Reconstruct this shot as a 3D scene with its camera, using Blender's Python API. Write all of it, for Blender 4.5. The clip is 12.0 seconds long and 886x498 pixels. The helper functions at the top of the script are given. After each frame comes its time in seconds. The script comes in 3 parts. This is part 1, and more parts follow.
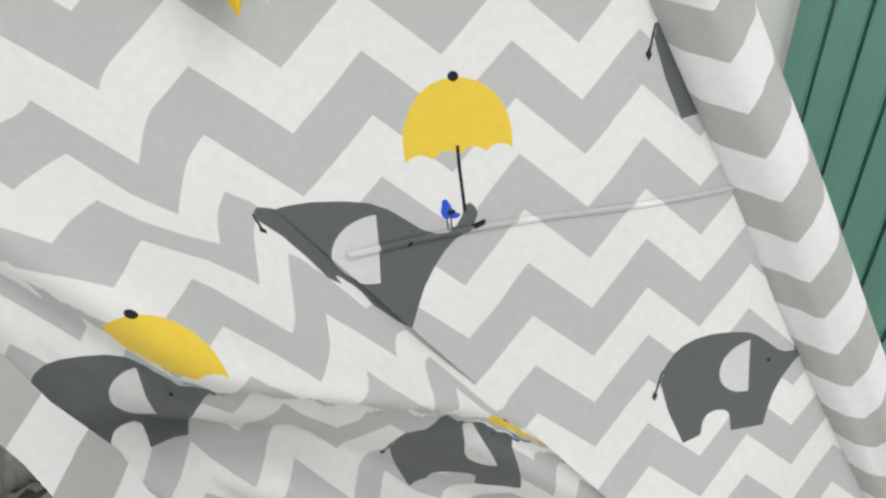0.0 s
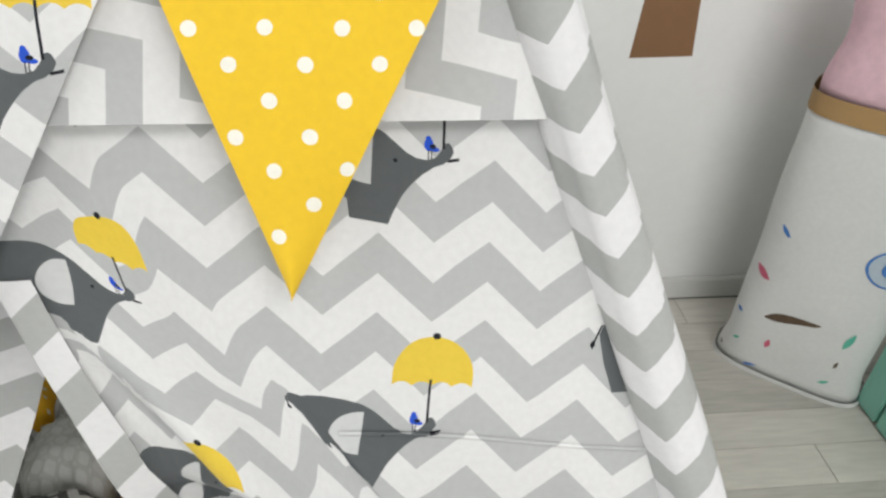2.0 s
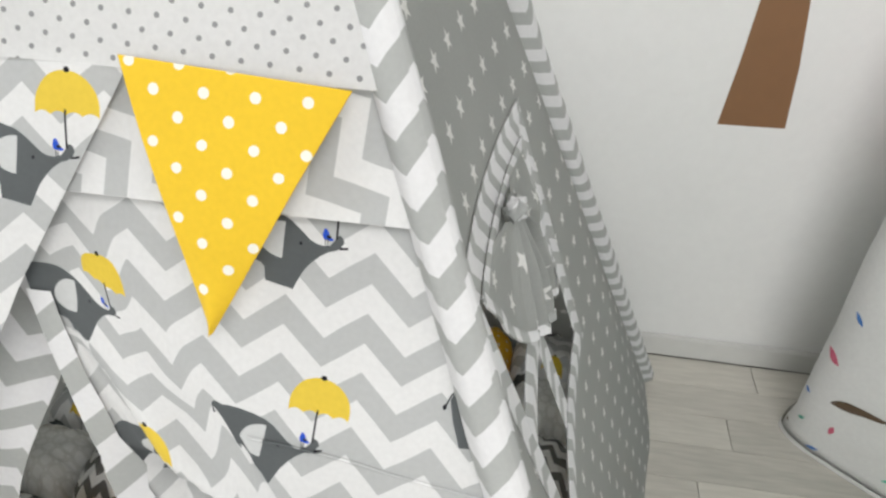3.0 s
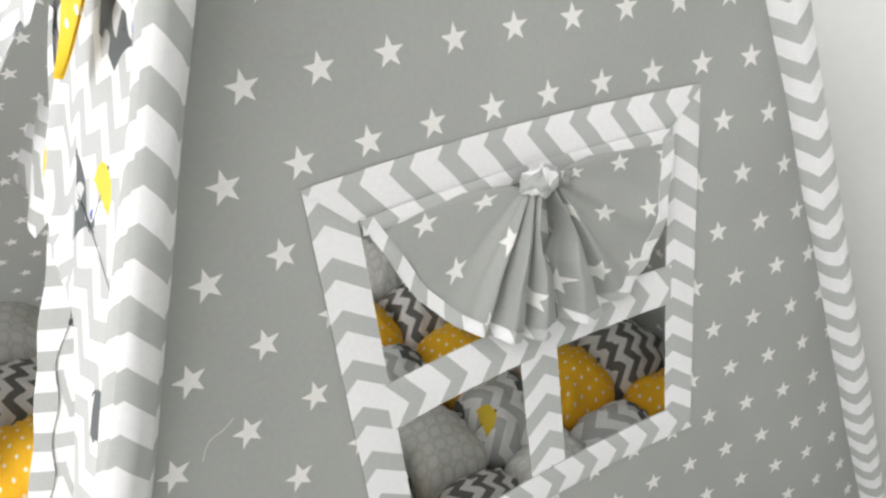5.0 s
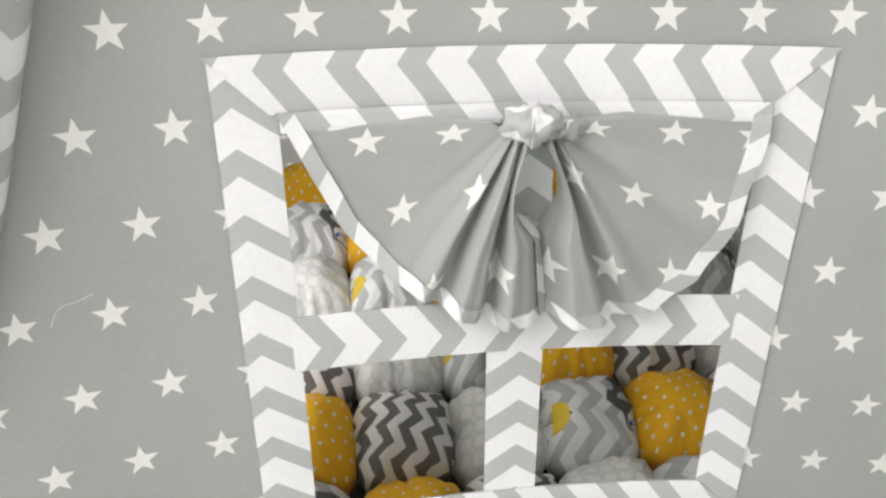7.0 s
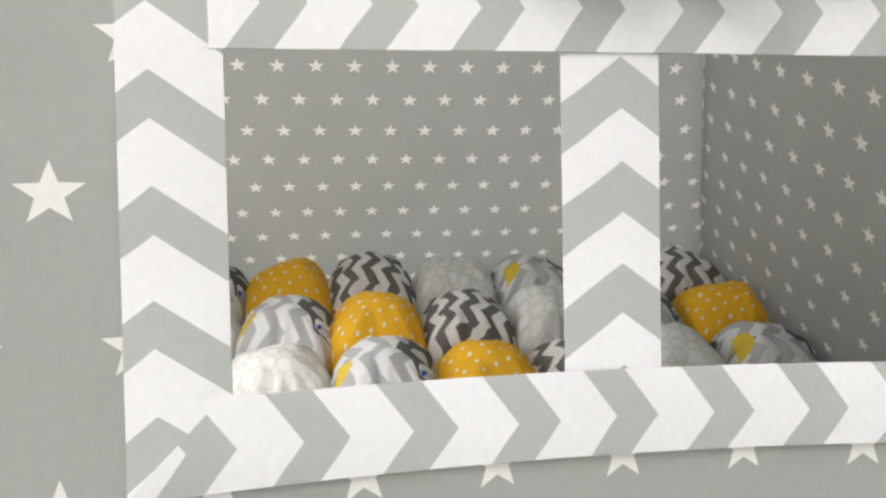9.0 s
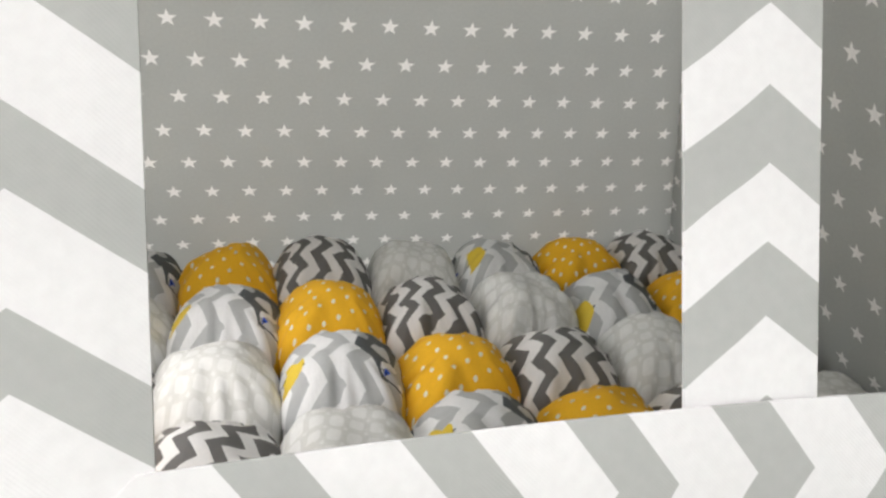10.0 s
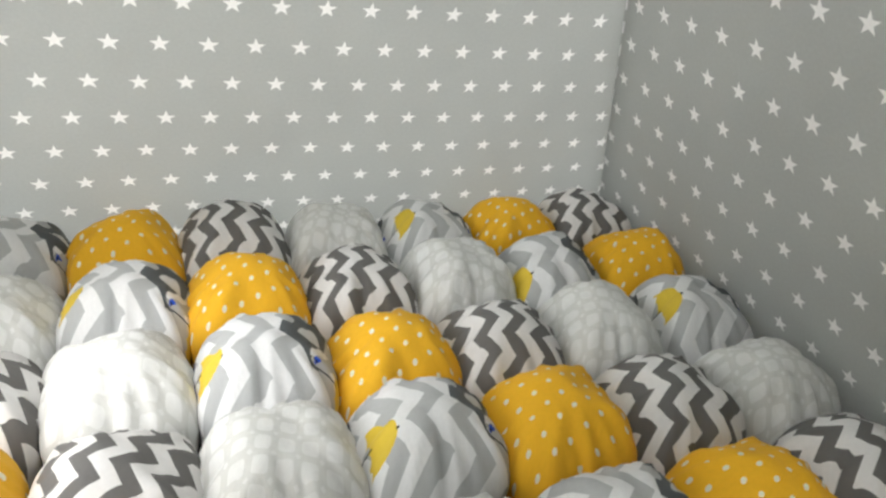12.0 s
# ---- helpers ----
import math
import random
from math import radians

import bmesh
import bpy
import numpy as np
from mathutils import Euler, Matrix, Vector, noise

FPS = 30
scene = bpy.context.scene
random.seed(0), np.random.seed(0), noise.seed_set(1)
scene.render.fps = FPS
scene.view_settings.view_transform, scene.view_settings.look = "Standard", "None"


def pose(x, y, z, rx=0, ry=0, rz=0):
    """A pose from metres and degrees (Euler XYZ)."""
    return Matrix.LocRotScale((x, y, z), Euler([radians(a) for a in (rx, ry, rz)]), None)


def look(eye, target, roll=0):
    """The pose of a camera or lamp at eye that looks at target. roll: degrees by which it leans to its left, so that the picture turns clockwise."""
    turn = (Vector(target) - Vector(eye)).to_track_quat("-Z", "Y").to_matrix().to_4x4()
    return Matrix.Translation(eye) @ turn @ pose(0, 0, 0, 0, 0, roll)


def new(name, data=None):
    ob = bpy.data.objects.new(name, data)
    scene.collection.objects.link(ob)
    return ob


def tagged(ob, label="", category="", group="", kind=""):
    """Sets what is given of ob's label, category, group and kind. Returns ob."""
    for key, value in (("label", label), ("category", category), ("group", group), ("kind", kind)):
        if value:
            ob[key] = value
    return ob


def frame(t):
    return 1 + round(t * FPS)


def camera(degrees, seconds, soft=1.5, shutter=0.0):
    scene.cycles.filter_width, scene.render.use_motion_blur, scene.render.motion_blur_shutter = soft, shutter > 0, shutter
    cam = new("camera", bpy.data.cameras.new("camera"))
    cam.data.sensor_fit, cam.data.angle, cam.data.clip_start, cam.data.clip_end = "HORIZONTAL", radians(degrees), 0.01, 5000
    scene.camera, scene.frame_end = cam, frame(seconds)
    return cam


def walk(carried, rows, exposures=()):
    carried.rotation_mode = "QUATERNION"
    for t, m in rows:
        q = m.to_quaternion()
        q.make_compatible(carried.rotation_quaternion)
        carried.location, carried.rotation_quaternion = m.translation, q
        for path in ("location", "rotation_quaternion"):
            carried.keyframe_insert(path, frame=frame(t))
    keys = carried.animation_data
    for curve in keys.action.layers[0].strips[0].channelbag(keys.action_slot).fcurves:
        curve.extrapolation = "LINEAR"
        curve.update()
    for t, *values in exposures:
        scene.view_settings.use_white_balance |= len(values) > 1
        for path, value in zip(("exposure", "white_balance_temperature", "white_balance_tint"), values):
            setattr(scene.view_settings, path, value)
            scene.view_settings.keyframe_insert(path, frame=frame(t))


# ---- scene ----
cam = camera(64.27, 12.0, 2.5)
# the camera's way: seconds, place, and the camera's right, up and back axes
def axes(e, r, u, b):
    return Matrix(((r[0], u[0], b[0], e[0]), (r[1], u[1], b[1], e[1]), (r[2], u[2], b[2], e[2]), (0, 0, 0, 1)))


PATH = [
    (0, [0.0962, -0.4553, 0.875], [0.90782, -0.4166, -0.0481], [0.2788, 0.51387, 0.8113], [-0.31326, -0.74992, 0.58265]),
    (0.5, [0.1062, -0.4403, 0.8428], [0.93663, -0.34766, -0.04306], [0.22521, 0.50342, 0.83418], [-0.26833, -0.79101, 0.54981]),
    (1, [0.1096, -0.4303, 0.8588], [0.93491, -0.35314, -0.03524], [0.23439, 0.53984, 0.80848], [-0.26649, -0.76411, 0.58747]),
    (1.5, [0.1117, -0.4347, 0.9107], [0.93811, -0.3454, -0.02534], [0.23065, 0.56851, 0.78968], [-0.25835, -0.74665, 0.61299]),
    (2, [0.1585, -0.5029, 1.0166], [0.9952, -0.09265, 0.03137], [0.02891, 0.585, 0.81052], [-0.09344, -0.80572, 0.58487]),
    (2.5, [0.238, -0.5695, 1.101], [0.99505, 0.07743, 0.06223], [-0.09493, 0.55678, 0.82522], [0.02925, -0.82704, 0.56138]),
    (3, [0.2962, -0.5508, 1.1054], [0.98727, 0.15619, 0.03002], [-0.11473, 0.56866, 0.81453], [0.11015, -0.80761, 0.57934]),
    (3.2, [0.3289, -0.533, 1.1006], [0.97568, 0.21766, 0.02581], [-0.14835, 0.56907, 0.8088], [0.16135, -0.79296, 0.58752]),
    (4.8, [0.5749, -0.3167, 1.0503], [0.57185, 0.8162, 0.08245], [-0.56556, 0.31944, 0.76033], [0.59425, -0.48143, 0.64428]),
    (5, [0.6006, -0.294, 1.049], [0.53448, 0.84223, 0.07057], [-0.57536, 0.30142, 0.76033], [0.6191, -0.44698, 0.64569]),
    (5.5, [0.6124, -0.2432, 1.0395], [0.44068, 0.89712, 0.03136], [-0.5931, 0.26477, 0.76035], [0.67382, -0.35367, 0.64876]),
    (6, [0.5947, -0.1747, 1.0424], [0.29911, 0.95323, 0.04354], [-0.65529, 0.17202, 0.73553], [0.69364, -0.24854, 0.67609]),
    (6.5, [0.6006, -0.1242, 1.0224], [0.16649, 0.98554, 0.03139], [-0.71105, 0.09795, 0.69629], [0.68314, -0.13825, 0.71708]),
    (6.7, [0.6053, -0.0911, 1.0144], [0.12645, 0.99131, 0.03628], [-0.72784, 0.06787, 0.68238], [0.67399, -0.11269, 0.73009]),
    (8.3, [0.607, -0.0737, 0.7053], [0.18267, 0.98273, 0.02957], [-0.38539, 0.0439, 0.92171], [0.90449, -0.17976, 0.38675]),
    (8.5, [0.6054, -0.0758, 0.6802], [0.17908, 0.98318, 0.03594], [-0.37563, 0.03457, 0.92613], [0.90931, -0.17934, 0.3755]),
    (9, [0.5878, -0.0857, 0.6344], [0.13688, 0.99011, 0.03088], [-0.39198, 0.02551, 0.91962], [0.90973, -0.13798, 0.3916]),
    (9.5, [0.5492, -0.0996, 0.6115], [0.14975, 0.98752, 0.04881], [-0.41129, 0.01733, 0.91134], [0.89912, -0.15655, 0.40875]),
    (10, [0.4944, -0.0995, 0.5906], [0.21466, 0.97453, 0.06486], [-0.4091, 0.02941, 0.91201], [0.88688, -0.22231, 0.405]),
    (10.5, [0.4545, -0.1046, 0.5794], [0.25897, 0.96278, 0.07737], [-0.42470, 0.04155, 0.90439], [0.86751, -0.26706, 0.41965]),
    (11, [0.4195, -0.1033, 0.5817], [0.29400, 0.95082, 0.09746], [-0.45054, 0.04794, 0.89147], [0.84295, -0.30600, 0.44247]),
    (11.5, [0.4098, -0.1076, 0.5797], [0.32742, 0.93817, 0.11239], [-0.46464, 0.05630, 0.88371], [0.82274, -0.34157, 0.45434]),
    (12, [0.4076, -0.1077, 0.5868], [0.33358, 0.93629, 0.1099], [-0.47788, 0.06746, 0.87583], [0.81262, -0.34468, 0.46994]),
]
walk(cam, [(t, axes(e, r, u, b)) for t, e, r, u, b in PATH], exposures=[(0, -0.92, 6500, 10), (0.5, -1.03, 6500, 10), (1.0, -0.98, 6500, 10), (1.5, -0.90, 6500, 10), (3.0, -0.82, 6500, 10), (4.8, -0.28, 6500, 11), (6.5, 0.02, 6550, 12), (9.0, 0.12, 6600, 13), (9.8, 0.14, 6600, 13), (10.5, 0.24, 6600, 12), (10.9, 0.40, 6600, 11), (12, 0.60, 6450, 10)])

# ---- light: daylight bounced in a white room, one soft ceiling panel, two unseen fill lamps ----
world = bpy.data.worlds.new("world")
scene.world = world
world.use_nodes = True
world.node_tree.nodes["Background"].inputs[0].default_value = (0.9, 0.95, 1.0, 1)
world.node_tree.nodes["Background"].inputs[1].default_value = 0.3


def area(name, m, sx, sy, watts, color):
    d = bpy.data.lights.new(name, "AREA")
    d.shape, d.size, d.size_y, d.energy, d.color = "RECTANGLE", sx, sy, watts, color
    ob = new(name, d)
    ob.matrix_world = m
    return ob


area("ceiling_light_lamp", look((0.75, -1.25, 2.55), (0.6, -0.6, 0)), 1.6, 1.2, 76, (1.0, 0.985, 0.965))
# soft light from the left, its source unseen
area("unseen_fill_lamp", look((-1.8, -0.75, 1.45), (0.0, -0.3, 0.8)), 1.5, 1.4, 52, (0.97, 0.99, 1.0))
# fill lamp added in front to brighten the right of the back wall
area("unseen_fill_lamp", look((0.9, -2.55, 1.45), (0.7, 0, 0.7)), 1.6, 1.3, 35.0, (0.97, 0.99, 1.0))


# ---- node arithmetic ----
class Val:
    """A socket of a material's tree, or a plain number, with arithmetic."""

    def __init__(self, nt, s):
        self.nt, self.s = nt, s

    def op(self, kind, *others):
        n = self.nt.nodes.new("ShaderNodeMath")
        n.operation = kind
        for i, o in enumerate((self, *others)):
            o = o.s if isinstance(o, Val) else o
            if isinstance(o, (int, float)):
                n.inputs[i].default_value = o
            else:
                self.nt.links.new(o, n.inputs[i])
        return Val(self.nt, n.outputs[0])

    def __add__(self, o): return self.op("ADD", o)
    def __sub__(self, o): return self.op("SUBTRACT", o)
    def __mul__(self, o): return self.op("MULTIPLY", o)
    def __truediv__(self, o): return self.op("DIVIDE", o)
    def __lt__(self, o): return self.op("LESS_THAN", o)
    def __gt__(self, o): return self.op("GREATER_THAN", o)
    def __or__(self, o): return self.op("MAXIMUM", o)
    def __and__(self, o): return self.op("MULTIPLY", o)
    def absv(self): return self.op("ABSOLUTE")
    def floor(self): return self.op("FLOOR")
    def fract(self): return self.op("FRACT")
    def flip(self): return Val(self.nt, 1.0).op("SUBTRACT", self)
    def power(self, e): return self.op("POWER", e)
    def clamp01(self): return self.op("MAXIMUM", 0.0).op("MINIMUM", 1.0)


def disc(x, y, cx, cy, rx, ry):
    a, b = (x - cx) / rx, (y - cy) / ry
    return (a * a + b * b) < 1.0


def box(x, y, x0, x1, y0, y1):
    return ((x > x0) & (x < x1)) & ((y > y0) & (y < y1))


def star_mask(u, v, c=0.05, r=0.0526, R=0.0113):
    row = (v / r + 0.5).floor()
    odd = (row * 0.5).fract() * 2.0
    x = ((u / c - odd * 0.5 + 0.5).fract() - 0.5) * c
    y = ((v / r + 0.5).fract() - 0.5) * r
    ang = x.op("ARCTAN2", y) + 6.2832
    fold = ((ang / 1.256637 + 0.5).fract() - 0.5).absv() * 1.256637
    rad = (x * x + y * y).power(0.5)
    px, py = rad * fold.op("COSINE"), rad * fold.op("SINE")
    # edge from the tip (R, 0) to the inner corner
    ix, iy = 0.41 * R * math.cos(0.6283), 0.41 * R * math.sin(0.6283)
    nx, ny = iy, R - ix
    return ((px - R) * nx + py * ny) < 0.0


def zigzag_mask(u, v, ph=0.050, pv=0.0391, amp=0.0183, duty=0.5):
    tri = ((u / ph).fract() - 0.5).absv() * 2.0
    return ((v - tri * amp) / pv).fract() < duty


def profile(x, points, x0, x1, y0, y1):
    """A drawn outline: y as a curve of x through the given points."""
    n = x.nt.nodes.new("ShaderNodeFloatCurve")
    pts = [((px - x0) / (x1 - x0), (py - y0) / (y1 - y0)) for px, py in points]
    c = n.mapping.curves[0]
    c.points[0].location, c.points[1].location = pts[0], pts[-1]
    for p in pts[1:-1]:
        c.points.new(*p)
    for p in c.points:
        p.handle_type = "VECTOR"
    n.mapping.update()
    x.nt.links.new(((x - x0) / (x1 - x0)).s, n.inputs["Value"])
    return Val(x.nt, n.outputs[0]) * (y1 - y0) + y0


def dot_mask(u, v, c, cv, r):
    row = (v / cv + 0.5).floor()
    odd = (row * 0.5).fract() * 2.0
    x = ((u / c - odd * 0.5 + 0.5).fract() - 0.5) * c
    y = ((v / cv + 0.5).fract() - 0.5) * cv
    return disc(x, y, 0.0, 0.0, r, r)


def lattice_mask(u, v, c=0.0195):
    """Pale rounded squares with a small pip where the bands cross."""
    x, y = ((u / c).fract() - 0.5).absv(), ((v / c).fract() - 0.5).absv()
    cell = (x.power(4.0) + y.power(4.0)) < 0.35 ** 4
    p, q = ((u / c + 0.5).fract() - 0.5).absv(), ((v / c + 0.5).fract() - 0.5).absv()
    return cell | ((p + q) < 0.13)


BACK = ((-56.5, 4), (-54, 10.5), (-50, 14.6), (-45, 17), (-38, 18.3), (-30, 18.4), (-20, 17.2), (-12, 15.4), (-6, 12.4), (0, 7.8), (5, 3.8), (9, 2.0),
        (13.5, 1.6), (17.5, 2.8), (20, 6), (21.5, 9.2), (23.2, 9.9), (24.8, 8.5), (25.8, 6))
BELLY = ((-56.5, 4), (-52, -11), (-45.5, -26), (-36.5, -24.6), (-35.4, -19), (-33, -16.4), (-29, -15.6), (-24, -16.6), (-21.2, -19), (-20.6, -26.5), (-20.4, -27.2),
         (-2.5, -29.5), (0.5, -22), (3.5, -15.5), (7.5, -10), (12, -5), (17, -1.3), (21, 0.2), (24, 2.6), (25.8, 6))


def elephant_masks(u, v):
    """Body, ear, line work, umbrella and bird of the print, repeated half-dropped; measured in millimetres from the eye."""
    col = ((u + 0.010) / 0.157).floor()
    odd = (col * 0.5).fract() * 2.0
    x = (((u + 0.010) / 0.157).fract() * 0.157 - 0.0872) * 1000.0
    y = (((v - odd * 0.0540 - 0.0225) / 0.133).fract() * 0.133 - 0.043) * 1000.0
    body = ((x > -56.4) & (x < 25.6)) & ((y < profile(x, BACK, -60, 30, -35, 25)) & (y > profile(x, BELLY, -60, 30, -35, 25)))
    ear = disc(x, y, -10.6, 0.0, 15.6, 11.4) & ((x - y * 0.02) < -10.6)
    hand = ((x - 21.2 + y * 0.01).absv() < 0.65) & ((y > 7.0) & (y < 29.0))
    line = disc(x, y, 0.0, 0.0, 0.9, 1.0) | hand | disc(x, y, 21.6, 51.6, 1.9, 1.7)
    line = line | (((y - 2.0 - (x - 24.0) * 0.25).absv() < 0.7) & ((x > 23.0) & (x < 28.2)))
    tail = (x + 55.2 - (y - 8.0) * 0.45 + ((y - 3.0) * 0.3).op("SINE") * 0.5).absv() < 0.55
    line = line | (tail & ((y > -1.0) & (y < 9.0))) | (((x + 59.0).absv() + (y + 1.6).absv() * 0.6) < 1.5)
    wave = (((x - 21.5) / 10.0).fract() - 0.5).absv() * 2.0
    wave = (wave * wave).flip() * 2.2 + 25.6
    canopy = disc(x, y, 21.5, 31.0, 19.8, 20.2) | (((x - 21.5).absv() < 19.8) & (y < 31.0))
    umb = canopy & (y > wave) & (y < 52.0)
    bird = disc(x, y, 14.5, 8.4, 2.1, 2.9) | disc(x, y, 17.2, 6.3, 2.2, 1.0) | disc(x, y, 14.2, 11.0, 1.3, 1.2)
    feet = (((x - 14.4).absv() < 0.28) | ((x - 15.8).absv() < 0.28)) & ((y > 2.0) & (y < 6.0))
    wing = disc(x, y, 16.3, 7.6, 1.5, 1.0)
    return body, ear, line | feet | wing, umb, bird


# ---- materials ----
def fabric(name, base, prints, translucent=0.25, weave=0.0012, rough=0.85, rot=0.0):
    """Cotton. prints(u, v) gives (mask, colour) pairs, each laid over the ones before."""
    m = bpy.data.materials.new(name)
    m.use_nodes = True
    nt = m.node_tree
    nt.nodes.clear()
    uv = nt.nodes.new("ShaderNodeUVMap")
    sep = nt.nodes.new("ShaderNodeSeparateXYZ")
    nt.links.new(uv.outputs[0], sep.inputs[0])
    u, v = Val(nt, sep.outputs[0]), Val(nt, sep.outputs[1])
    # slight waviness of the print
    wob = nt.nodes.new("ShaderNodeTexNoise")
    wob.inputs["Scale"].default_value = 18.0
    nt.links.new(uv.outputs[0], wob.inputs["Vector"])
    w = (Val(nt, wob.outputs["Fac"]) - 0.5) * 0.003
    u, v = u + w, v - w
    if rot:
        u, v = u * math.cos(rot) - v * math.sin(rot), u * math.sin(rot) + v * math.cos(rot)

    def rgb(c):
        n = nt.nodes.new("ShaderNodeRGB")
        n.outputs[0].default_value = (*c, 1)
        return n.outputs[0]

    def mix(f, a, b, blend="MIX"):
        n = nt.nodes.new("ShaderNodeMix")
        n.data_type, n.blend_type = "RGBA", blend
        if isinstance(f, (int, float)):
            n.inputs[0].default_value = f
        else:
            nt.links.new(f, n.inputs[0])
        nt.links.new(a, n.inputs[6])
        nt.links.new(b, n.inputs[7])
        return n.outputs[2]

    color = rgb(base)
    for mask, c in prints(u, v):
        color = mix(mask.s, color, rgb(c))
    # uneven dye at two scales
    for scale, amount in ((7.0, 0.06), (260.0, 0.04)):
        n = nt.nodes.new("ShaderNodeTexNoise")
        n.inputs["Scale"].default_value, n.inputs["Detail"].default_value = scale, 3.0
        nt.links.new(uv.outputs[0], n.inputs["Vector"])
        ramp = nt.nodes.new("ShaderNodeMapRange")
        ramp.inputs[1].default_value, ramp.inputs[2].default_value = 0.3, 0.7
        ramp.inputs[3].default_value, ramp.inputs[4].default_value = 1.0 - amount, 1.0 + amount * 0.4
        nt.links.new(n.outputs["Fac"], ramp.inputs[0])
        comb = nt.nodes.new("ShaderNodeCombineXYZ")
        for i in range(3):
            nt.links.new(ramp.outputs[0], comb.inputs[i])
        color = mix(1.0, color, comb.outputs[0], "MULTIPLY")
    # weave and soft creases
    t1 = (u / weave * 6.2832).op("SINE") * (v / weave * 6.2832).op("SINE")
    crease = nt.nodes.new("ShaderNodeTexNoise")
    crease.inputs["Scale"].default_value, crease.inputs["Detail"].default_value = 22.0, 4.0
    nt.links.new(uv.outputs[0], crease.inputs["Vector"])
    height = t1 * 0.00003 + Val(nt, crease.outputs["Fac"]) * 0.002
    bump = nt.nodes.new("ShaderNodeBump")
    bump.inputs["Strength"].default_value, bump.inputs["Distance"].default_value = 0.6, 1.0
    nt.links.new(height.s, bump.inputs["Height"])
    pb = nt.nodes.new("ShaderNodeBsdfPrincipled")
    pb.inputs["Roughness"].default_value = rough
    pb.inputs["Specular IOR Level"].default_value = 0.15
    pb.inputs["Sheen Weight"].default_value = 0.08
    nt.links.new(color, pb.inputs["Base Color"])
    nt.links.new(bump.outputs[0], pb.inputs["Normal"])
    out = nt.nodes.new("ShaderNodeOutputMaterial")
    if translucent:
        tr = nt.nodes.new("ShaderNodeBsdfTranslucent")
        nt.links.new(color, tr.inputs[0])
        ms = nt.nodes.new("ShaderNodeMixShader")
        ms.inputs[0].default_value = translucent
        nt.links.new(pb.outputs[0], ms.inputs[1])
        nt.links.new(tr.outputs[0], ms.inputs[2])
        nt.links.new(ms.outputs[0], out.inputs[0])
    else:
        nt.links.new(pb.outputs[0], out.inputs[0])
    return m


def plain(name, base, rough=0.6, scale=30.0, amount=0.1, bump=0.001, stretch=(1, 1, 1), per_object=0.0, metal=0.0):
    """A painted, wooden or plastered surface with grain at two scales."""
    m = bpy.data.materials.new(name)
    m.use_nodes = True
    nt = m.node_tree
    pb = nt.nodes["Principled BSDF"]
    pb.inputs["Roughness"].default_value, pb.inputs["Metallic"].default_value = rough, metal
    tc = nt.nodes.new("ShaderNodeTexCoord")
    mp = nt.nodes.new("ShaderNodeMapping")
    mp.inputs["Scale"].default_value = stretch
    nt.links.new(tc.outputs["Object"], mp.inputs[0])
    vec = mp.outputs[0]
    info = nt.nodes.new("ShaderNodeObjectInfo")
    if per_object:
        ad = nt.nodes.new("ShaderNodeVectorMath")
        ad.operation = "ADD"
        sc = nt.nodes.new("ShaderNodeMath")
        sc.operation = "MULTIPLY"
        sc.inputs[1].default_value = 37.0
        nt.links.new(info.outputs["Random"], sc.inputs[0])
        nt.links.new(vec, ad.inputs[0])
        nt.links.new(sc.outputs[0], ad.inputs[1])
        vec = ad.outputs[0]
    n1, n2 = nt.nodes.new("ShaderNodeTexNoise"), nt.nodes.new("ShaderNodeTexNoise")
    for n, s in ((n1, scale), (n2, scale * 0.12)):
        n.inputs["Scale"].default_value, n.inputs["Detail"].default_value = s, 5.0
        nt.links.new(vec, n.inputs["Vector"])
    f = (Val(nt, n1.outputs["Fac"]) - 0.5) * (2 * amount) + (Val(nt, n2.outputs["Fac"]) - 0.5) * (1.6 * amount) + 1.0
    if per_object:
        f = f + (Val(nt, info.outputs["Random"]) - 0.5) * per_object
    comb = nt.nodes.new("ShaderNodeCombineXYZ")
    for i in range(3):
        (nt.links.new((f * base[i]).s, comb.inputs[i]))
    nt.links.new(comb.outputs[0], pb.inputs["Base Color"])
    b = nt.nodes.new("ShaderNodeBump")
    b.inputs["Distance"].default_value, b.inputs["Strength"].default_value = bump, 0.5
    nt.links.new(n1.outputs["Fac"], b.inputs["Height"])
    nt.links.new(b.outputs[0], pb.inputs["Normal"])
    return m


WHITE = (0.77, 0.77, 0.77)
GREY = (0.40, 0.41, 0.40)
LIGHT = (0.50, 0.51, 0.51)


def elephant_prints(u, v):
    yield zigzag_mask(u + 0.0314, v + 0.0287, 0.0508, 0.0382, 0.022), LIGHT
    body, ear, line, umb, bird = elephant_masks(u, v)
    yield body, (0.115, 0.125, 0.13)
    yield ear, (0.62, 0.63, 0.63)
    yield umb, (0.80, 0.58, 0.07)
    yield bird, (0.03, 0.10, 0.60)
    yield line, (0.02, 0.02, 0.025)


STAR = fabric("grey_star_cotton", (0.385, 0.397, 0.382), lambda u, v: [(star_mask(u, v), (0.82, 0.82, 0.80))], 0.33)
ELEPHANT = fabric("elephant_chevron_cotton", WHITE, elephant_prints, 0.22)
ZIGZAG = fabric("grey_chevron_cotton", (0.71, 0.71, 0.72), lambda u, v: [(zigzag_mask(u, v, duty=0.49), GREY)], 0.1)
SLIMZIG = fabric("slim_chevron_cotton", (0.71, 0.71, 0.72), lambda u, v: [(zigzag_mask(u, v, duty=0.42), GREY)], 0.1)
PALEZIG = fabric("pale_chevron_cotton", WHITE, lambda u, v: [(zigzag_mask(u, v, 0.0508, 0.0382, 0.022), LIGHT)], 0.22)
